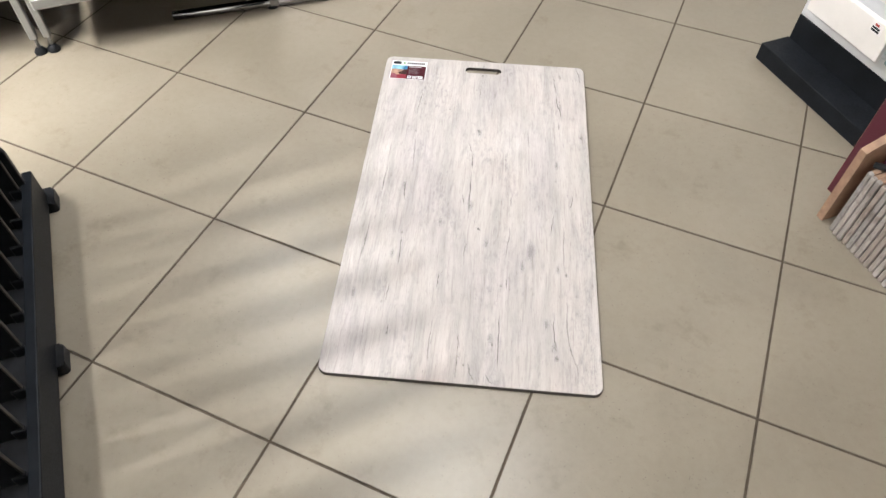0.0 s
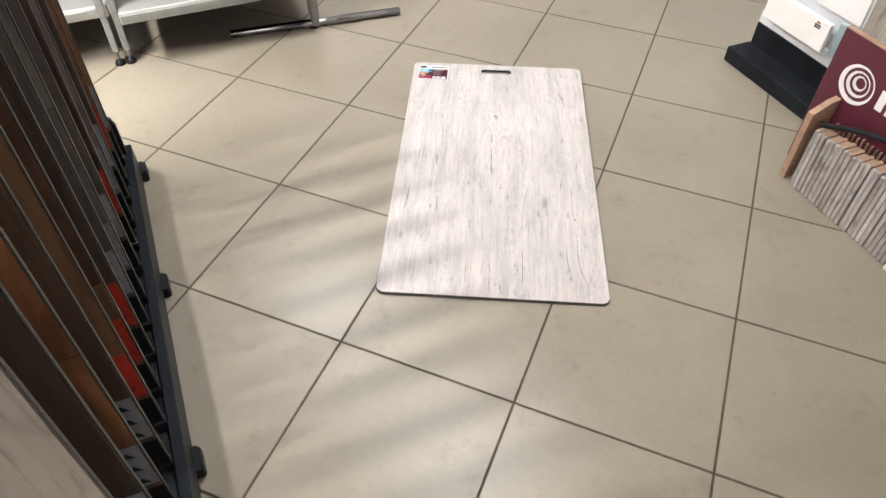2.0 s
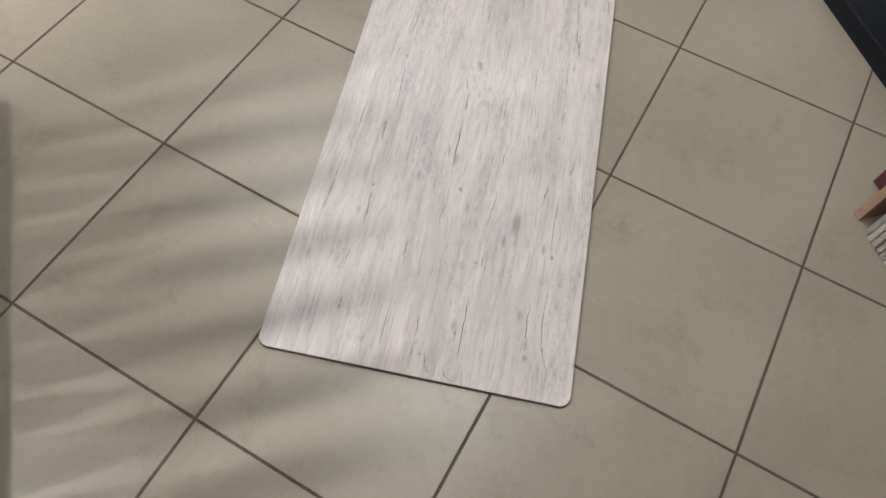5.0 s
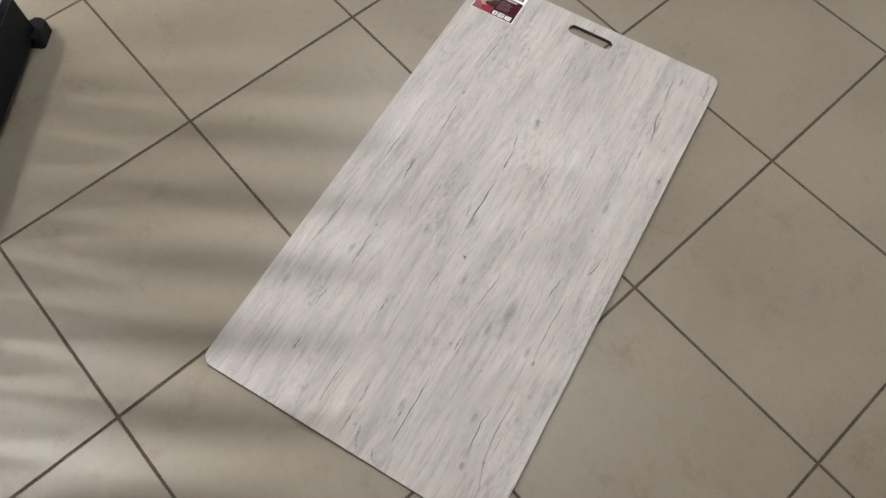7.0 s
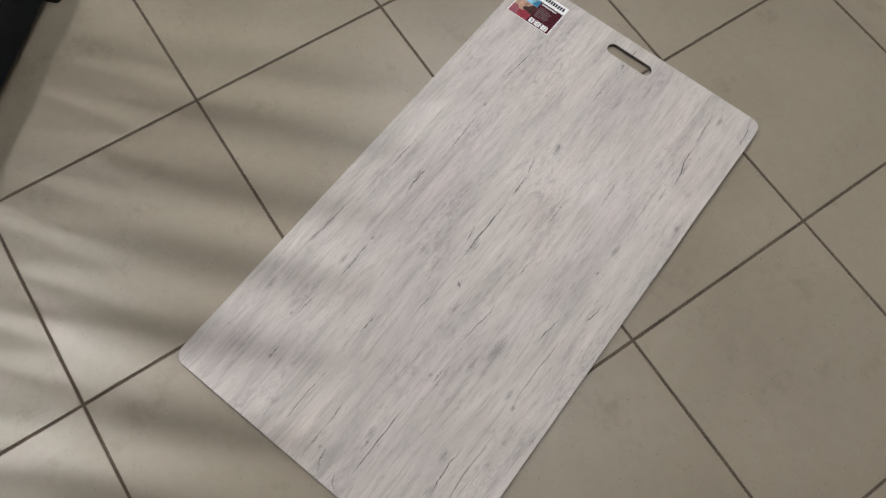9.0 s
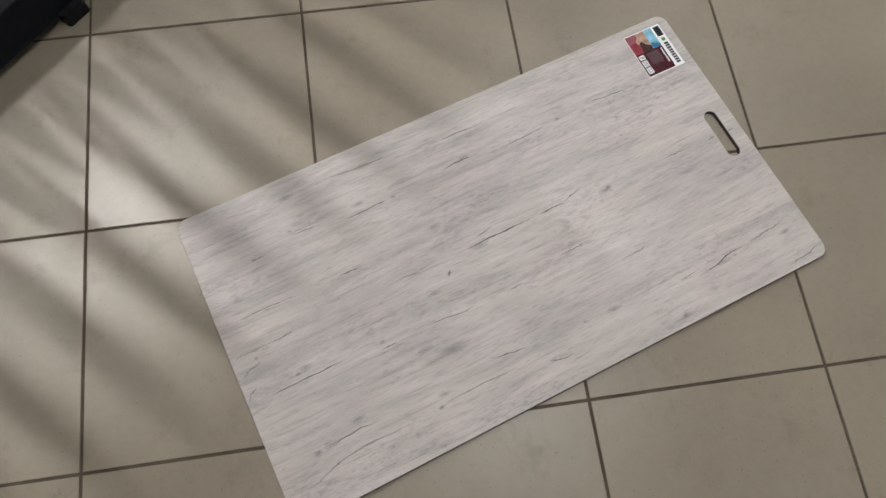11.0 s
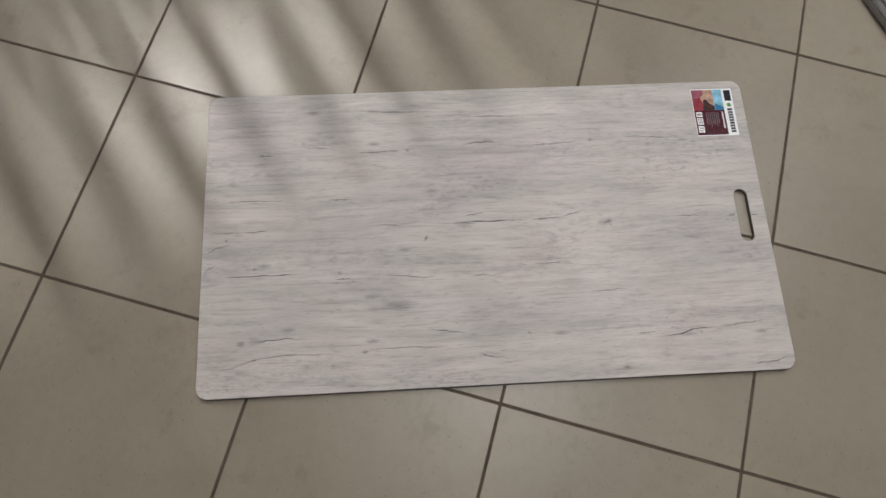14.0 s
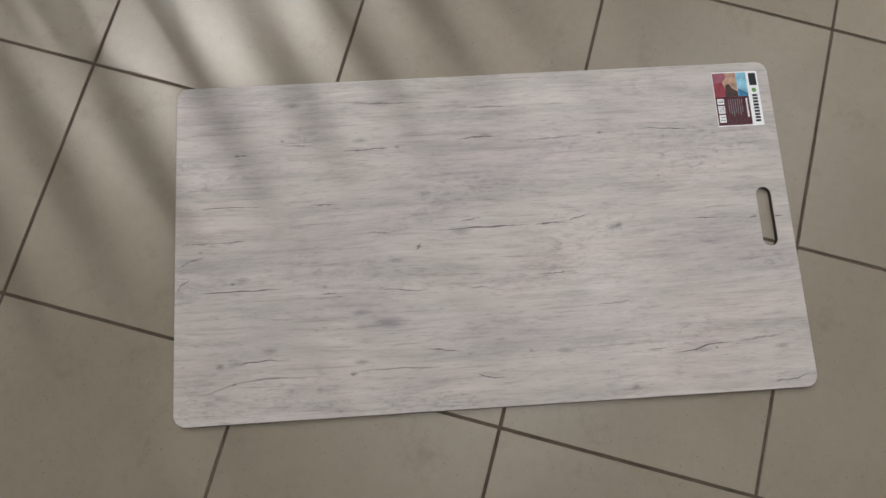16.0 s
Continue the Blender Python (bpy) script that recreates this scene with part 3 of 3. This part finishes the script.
# from the end by the shelves to the near end: wood, sticker, joint height
FINS = [(1, "w", 1.3), (1, "r", 0.72), (0, "w", 0.55), (6, "w", 1.1), (7, "r", 0.82), (5, "w", 1.5), (6, "w", 0.66), (5, "w", 1.25), (0, "r", 0.9),
        (8, "r", 0.47), (3, "r", 1.2), (2, "w", 0.95), (1, "w", 0.62), (0, "w", 1.4), (None, "n", 0.519)]
FT, FB, FTOP = -0.088, -0.45, 2.3
for i, (kind_, tag, joint) in enumerate(FINS):
    u = 0.834 - PITCH * (len(FINS) - 1 - i) + (0.004 * math.sin(i * 2.3) if 0 < i < len(FINS) - 1 else 0)
    wood_ = PINK_OAK if kind_ is None else WOODS[kind_]
    words = {0: "dark walnut", 1: "orange-brown oak", 2: "smoked brown oak", 3: "reddish brown", 4: "ash grey", 5: "charcoal brown", 6: "taupe oak", 7: "dark mahogany", 8: "chestnut brown", None: "pale pinkish oak"}[kind_]
    fin = thing("display_board", store(u, 0, 0.1), words + " laminate board standing upright in the rack", "sample board", "boards in the rack")
    part("core", box(-0.004, 0.0008, FB, FT, 0.001, FTOP), BLACK_PLASTIC, fin, "dark backing sheet")
    part("edge_trim", box(-0.004, 0.0052, FT, FT + 0.003, 0.03, FTOP, 0.001), TRIM, fin, "thin grey edge strip")
    part("corner_cap", box(-0.0055, 0.0065, FT - 0.02, FT + 0.004, 0.001, 0.0295, 0.002), BLACK_PLASTIC, fin, "small black plastic corner")
    low = 0.125 if tag != "n" else 0.04
    mid = FT - 0.185
    for y0, y1, j in ((mid + 0.0006, FT - 0.0005, joint), (FB, mid - 0.0006, joint + 0.45)):
        cut = min(j - 0.1, FTOP)
        part("plank", box(0.001, 0.005, y0, y1, low, cut - 0.0007, 0.0008), wood_, fin)
        if cut < FTOP - 0.02:
            part("plank", box(0.001, 0.005, y0, y1, cut + 0.0007, FTOP - 0.001, 0.0008), wood_, fin)
    if tag == "n":
        continue
    paper = part("paper_label", box(0.0051, 0.0056, FT - 0.07, FT - 0.001, 0.14, 0.272), RED if tag == "r" else LABEL_GREY, fin, "red printed label" if tag == "r" else "pale grey printed label")
    rng = random.Random(i)
    if tag == "r":
        for k in range(3):
            y = FT - 0.015 - 0.012 * k
            part("mark", box(0.0057, 0.006, y - 0.007, y, 0.16 + 0.034 * k, 0.175 + 0.034 * k), PINK_RED, paper)
    else:
        for k in range(3):
            y, z = FT - 0.012, 0.148 + 0.044 * k
            bm = prism([(y, z), (y - 0.022, z + 0.004), (y - 0.012, z + 0.02)], 0.0057, 0.0061)
            part("mark", moved(bm, Matrix(((0, 0, 1, 0), (1, 0, 0, 0), (0, 1, 0, 0), (0, 0, 0, 1)))), INK, paper)


# ---------- shelf units along the end of the shop ----------
def shelf_unit(n0, n1, front, label, tag_yellow):
    t = thing("shelf_unit", store(0, 0), label, "shelf unit", "shelf units")
    back = front - 0.5
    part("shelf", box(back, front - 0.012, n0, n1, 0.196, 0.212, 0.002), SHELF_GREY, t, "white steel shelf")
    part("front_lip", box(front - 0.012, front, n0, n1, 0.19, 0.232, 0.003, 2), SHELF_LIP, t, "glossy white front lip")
    part("price_rail", box(front + 0.0005, front + 0.005, n0 + 0.004, n1 - 0.004, 0.198, 0.224, 0.0015), STEEL, t, "bright metal price rail")
    part("under_tray", box(back, front - 0.05, n0 + 0.02, n1 - 0.02, 0.168, 0.1955), BLACK_LAMINATE, t)
    part("back_panel", box(back - 0.02, back - 0.002, n0, n1, 0.012, 1.6), BLACK_LAMINATE, t, "dark back panel")
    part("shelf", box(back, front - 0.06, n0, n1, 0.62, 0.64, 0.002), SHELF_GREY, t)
    if tag_yellow:
        part("price_tag", box(front - 0.045, front - 0.02, n0 + 0.015, n0 + 0.06, 0.2122, 0.2135), YELLOW, t, "yellow price tag")
    for n in (n0 - 0.016 if tag_yellow else n1 - 0.022, n1 - 0.03 if tag_yellow else n0 + 0.03):
        for u in (-1.207, back + 0.05):
            leg = join(moved(box(-0.016, 0.016, -0.011, 0.011, 0, 0.18, 0.003), Matrix.Shear("XY", 4, (0, 0)) @ pose(u, n, 0.055)),
                       box(u - 0.02, u + 0.02, n - 0.0135, n + 0.0135, 0.2, 0.9, 0.003))
            lg = part("leg", leg, STEEL, t, "grey steel leg")
            part("stem", tube((u, n, 0.02), (u, n, 0.056), 0.005, 14), STEEL, lg, "", True)
            part("levelling_foot", moved(turned([(0.019, 0.0), (0.0195, 0.006), (0.014, 0.015), (0.008, 0.021)], 24), pose(u, n, 0)), BLACK_PLASTIC, lg, "round black foot", True)
    return t


shelf_unit(-0.012, 0.70, -1.112, "white steel shelf unit with dark underside and grey legs", True)
shelf_unit(-1.15, -0.045, -1.195, "white steel shelf unit standing beside the rack", False)

stand = thing("chrome_stand", store(0, 0), "chrome tube stand with flat steel post", "display stand")
RL, RR = Vector((-1.240, 0.348, 0.0165)), Vector((-1.171, 1.024, 0.0165))
part("foot_tube", tube(RL, RR, 0.0155, 32, 0.0135), CHROME, stand, "polished chrome floor tube", True)
pm = RL.lerp(RR, 0.49)
bm = join(moved(box(-0.003, 0.003, -0.0145, 0.0145, 0.03, 1.5, 0.001), pose(pm.x + 0.017, pm.y, 0, 0, 0, -5.8)),
          moved(tube((0, -0.0145, 0), (0, 0.0145, 0), 0.0185, 28), pose(pm.x, pm.y, 0.0187, 0, 0, -5.8)))
post = part("post", bm, STEEL, stand, "flat grey steel post clamped on the tube")
part("bolt", moved(turned([(0.006, 0), (0.006, 0.003), (0.004, 0.005)], 16), pose(pm.x + 0.0195, pm.y, 0.062) @ pose(0, 0, 0, 0, 90, 0)), CHROME, post, "", True)

for u, n in ((-1.40, 0.915), (-1.366, 0.972)):
    t = thing("canister", store(u, n), "small light blue plastic canister on the floor", "canister", "blue canisters")
    part("body", turned([(0.024, 0.0), (0.027, 0.004), (0.027, 0.15), (0.02, 0.165), (0.011, 0.172)], 28), CANISTER, t, "", True)
    part("cap", turned([(0.013, 0.1725), (0.013, 0.195), (0.011, 0.198)], 20), CANISTER, t, "", True)
t = thing("grey_slab", store(-1.318, 1.002, 0, 1), "grey rectangular slab standing on edge", "slab")
part("slab", box(-0.02, 0.0, 0, 0.165, 0.0, 0.3, 0.002), SLAB, t)


# ---------- sample stand with burgundy sign ----------
carrier = thing("sample_stand", store(0, 0), "wooden sample stand with burgundy sign and white emblem", "sample stand")
SU0, SU1, SN = 0.16, 0.83, 1.862
part("sign_board", box(SU0, SU1, SN, SN + 0.018, 0.0, 0.452, 0.001), MDF, carrier, "raw fibreboard with light edges")
face = part("sign_face", box(SU0 + 0.002, SU1 - 0.002, SN - 0.0015, SN - 0.0002, 0.004, 0.449), BURGUNDY, carrier, "matt burgundy print")
part("rear_foot", box(SU0 + 0.05, SU1 - 0.05, SN + 0.019, SN + 0.10, 0.0, 0.018, 0.002), MDF, carrier)


def side_panel(u):
    pts = [(1.772, 0), (SN - 0.002, 0), (SN - 0.002, 0.268), (1.83, 0.262), (1.772, 0.236)]
    bm = prism(pts, 0, 0.02, 0.001)
    part("side_panel", moved(bm, Matrix(((0, 0, 1, u), (1, 0, 0, 0), (0, 1, 0, 0), (0, 0, 0, 1)))), MDF, carrier, "light wooden side panel")


side_panel(0.226)
side_panel(0.738)


def arc_band(cu, cz, r0, r1, stretch, squeeze, y0, y1, twist):
    """A ring in the plane of the sign, wider on one side."""
    bm = bmesh.new()
    rows = []
    for i in range(48):
        a = 2 * math.pi * i / 48
        k = 0.5 + 0.5 * math.cos(a - twist)
        ri = r0 + (r1 - r0) * squeeze * k
        rows.append([bm.verts.new((cu + r * math.cos(a), y, cz + r * stretch * math.sin(a))) for r, y in ((ri, y0), (r1, y0), (r1, y1), (ri, y1))])
    for i in range(48):
        a, b = rows[i], rows[(i + 1) % 48]
        for j in range(4):
            bm.faces.new((a[j], b[j], b[(j + 1) % 4], a[(j + 1) % 4]))
    bmesh.ops.recalc_face_normals(bm, faces=bm.faces[:])
    return bm


for cu, cz, r0, r1 in ((0.267, 0.328, 0.0415, 0.057), (0.2705, 0.3315, 0.0265, 0.0375), (0.2735, 0.3355, 0.0115, 0.0215)):
    part("emblem_ring", arc_band(cu, cz, r0, r1, 1.0, 0.75, SN - 0.0028, SN - 0.0016, radians(35)), PRINT_WHITE, face, "white ring")
# the brand name as plain bars
x = 0.344
for w, h in ((0.030, 0.058), (0.028, 0.036), (0.025, 0.036), (0.024, 0.048), (0.028, 0.036), (0.042, 0.036), (0.028, 0.036), (0.028, 0.036), (0.028, 0.036)):
    part("name_bar", box(x, x + w - 0.007, SN - 0.0028, SN - 0.0016, 0.30, 0.30 + h, 0.0004), PRINT_WHITE, face)
    x += w + 0.004

COUNT, FIRST, STEP = 24, 0.272, 0.0155
for i in range(COUNT):
    rng = random.Random(40 + i)
    h = 0.205 + rng.uniform(-0.004, 0.004) + 0.0008 * i
    d0 = 1.768 + rng.uniform(-0.003, 0.003)
    t = thing("sample_plank", store(FIRST + i * STEP, 0), "short grey laminate flooring sample standing on edge", "flooring sample", "samples in the stand")
    part("decor", box(0.0002, 0.0136, d0, d0 + 0.012, 0.0, h, 0.0036, 3), SAMPLE_GREYS[i * 7 % 4 if i not in (7, 8) else 1], t, "grey wood print")
    part("core", box(0.0008, 0.0136, d0 + 0.0122, d0 + 0.052 + rng.uniform(-0.004, 0.002), 0.0, h - 0.001, 0.0008), MDF, t, "light fibreboard core")
    part("tongue", box(0.004, 0.009, SN - 0.018, SN - 0.008 + rng.uniform(-0.003, 0.002), 0.0, h + 0.004, 0.0008), MDF, t)
t = thing("sample_plank", store(FIRST + COUNT * STEP + 0.004, 0), "white flooring sample standing on edge", "flooring sample", "samples in the stand")
part("decor", box(0.0, 0.02, 1.757, SN - 0.01, 0.0, 0.217, 0.005, 3), TILE_WHITE, t, "white rounded face")
part("core", box(0.004, 0.016, 1.775, SN - 0.011, 0.2172, 0.2185, 0.0004), MDF, t)

# black strap slung over the samples
cu = bpy.data.curves.new("strap_path", "CURVE")
cu.dimensions, cu.bevel_depth, cu.bevel_resolution, cu.resolution_u = "3D", 0.008, 3, 10
sp = cu.splines.new("BEZIER")
path = [(0.262, 1.800, 0.206), (0.30, 1.812, 0.219), (0.38, 1.83, 0.247), (0.48, 1.838, 0.266), (0.57, 1.838, 0.264), (0.66, 1.83, 0.242), (0.737, 1.82, 0.206)]
sp.bezier_points.add(len(path) - 1)
for b, co in zip(sp.bezier_points, path):
    b.co, b.handle_left_type, b.handle_right_type = co, "AUTO", "AUTO"
tmp = new("strap_path", cu)
me = bpy.data.meshes.new_from_object(tmp.evaluated_get(bpy.context.evaluated_depsgraph_get()))
bpy.data.objects.remove(tmp)
me.materials.append(BLACK_PLASTIC)
strap = new("strap", me)
strap.matrix_basis = STORE
tagged(strap, "black strap slung over the flooring samples", "strap")

# ---------- display wall behind the sign ----------
wall_stand = thing("display_wall", store(0, 0), "display stand with black plinth and pale sample panels", "display stand")
PU, PN = -0.386, 2.045
part("plinth_step", box(PU, 1.3, PN, PN + 0.103, 0.0, 0.056, 0.002), BLACK_LAMINATE, wall_stand, "matt black plinth step")
part("plinth_riser", box(PU + 0.004, 1.3, PN + 0.1035, PN + 0.125, 0.0, 0.137, 0.002), BLACK_LAMINATE, wall_stand, "matt black riser")
part("body", box(PU + 0.004, 1.3, PN + 0.1255, PN + 0.45, 0.0, 1.9, 0.002), PALE, wall_stand, "pale grey cabinet body")
part("ledge", box(PU + 0.004, -0.005, PN + 0.106, PN + 0.1253, 0.1372, 0.185, 0.002), PALE, wall_stand, "pale grey ledge strip")
for i in range(8):
    u = 0.012 + i * 0.1475
    if u + 0.147 < 1.3:
        part("timber_plank", box(u, u + 0.146, PN + 0.112, PN + 0.1253, 0.19, 1.9, 0.0015), TIMBER, wall_stand, "weathered grey-brown timber print")
part("pale_panel", box(-0.19, -0.004, PN + 0.117, PN + 0.1253, 0.3, 1.8, 0.001), TILE_WHITE, wall_stand)
t = thing("white_sample", store(0, 0), "white rectangular sample tile with small printed label", "sample tile")
part("tile", box(-0.328, -0.052, 2.095, 2.112, 0.198, 0.297, 0.002), TILE_WHITE, t)
part("bracket", box(-0.29, -0.09, 2.1122, 2.1702, 0.215, 0.235), PALE, t)
lab = part("label", box(-0.118, -0.078, 2.0942, 2.0949, 0.262, 0.291), PRINT_WHITE, t, "small white label with dark print")
part("red_bar", box(-0.106, -0.092, 2.0936, 2.0941, 0.282, 0.288), RED, lab)
for k in range(2):
    part("text_bar", box(-0.112, -0.086, 2.0936, 2.0941, 0.266 + 0.0075 * k, 0.2715 + 0.0075 * k), INK, lab)
t = thing("teal_sample", store(0, 0), "small grey-teal sample panel on the display", "sample tile")
part("panel", box(-0.05, 0.006, 2.13, 2.15, 0.186, 0.302, 0.003), TEAL, t)
part("bracket", box(-0.04, -0.005, 2.1502, 2.17, 0.2, 0.22), PALE, t)

# ---------- brown samples near the walkway ----------
t = thing("brown_sample_box", store(1.173, 1.18), "low dark brown wooden box of samples with pale edges", "sample box")
part("side", box(0.0, 0.4, 0.0, 0.012, 0.0, 0.09, 0.001), BROWN_PANEL, t)
part("side", box(0.0, 0.012, 0.0125, 0.12, 0.0, 0.09, 0.001), BROWN_PANEL, t)
part("white_strip", box(-0.008, -0.0005, 0.012, 0.045, 0.0, 0.014, 0.001), PALE, t, "small white strip at the foot")
part("pale_board", box(0.0125, 0.4, 0.0125, 0.03, 0.0, 0.07, 0.001), MDF, t, "pale fibreboard")
part("brown_board", box(0.0125, 0.4, 0.0305, 0.085, 0.0, 0.06, 0.001), BROWN_PANEL, t)
part("white_board", box(0.0125, 0.4, 0.0855, 0.12, 0.0, 0.085, 0.001), MDF, t, "pale sample")
part("brown_board", box(0.02, 0.42, 0.1205, 0.15, 0.0, 0.08, 0.001), BROWN_PANEL, t)


t = thing("brown_sample_box", store(1.118, 1.362), "dark brown wooden sample block beside the low box", "sample box")
part("body", box(0.0, 0.3, 0.0, 0.09, 0.0, 0.05, 0.002), BROWN_PANEL, t)
part("pale_board", box(0.03, 0.3, 0.02, 0.07, 0.0502, 0.058, 0.001), MDF, t, "pale fibreboard")


# ---------- floor tiles ----------
GAP = 0.0062
half = (S - GAP) / 2
bm = box(-half, half, -half, half, -0.008, 0.0)
top = [e for e in bm.edges if e.verts[0].co.z > -0.001 and e.verts[1].co.z > -0.001]
bmesh.ops.bevel(bm, geom=top, offset=0.0005, segments=1, affect="EDGES")
tile_mesh = bpy.data.meshes.new("tile")
bm.to_mesh(tile_mesh)
bm.free()
tile_mesh.materials.append(TILE)
rest = []
for i in range(-12, 12):
    for j in range(-12, 12):
        at = (i * S + S / 2, j * S + S / 2)
        if -8 <= i < 9 and -7 <= j < 10:
            ob = new("tile", tile_mesh)
            ob.parent = floor
            ob.location = (*at, 0)
        else:
            rest.append(at)
verts = [(x + dx * half, y + dy * half, z) for x, y in rest for z in (-0.008, 0.0) for dx, dy in ((-1, -1), (1, -1), (1, 1), (-1, 1))]
faces = []
for k in range(len(rest)):
    o = 8 * k
    faces += [(o + 4, o + 5, o + 6, o + 7)] + [(o + a, o + (a + 1) % 4, o + 4 + (a + 1) % 4, o + 4 + a) for a in range(4)]
me = bpy.data.meshes.new("far_tiles")
me.from_pydata(verts, [], faces)
me.materials.append(TILE)
ob = new("far_tiles", me)
ob.parent = floor
tagged(ob, kind="stuff")
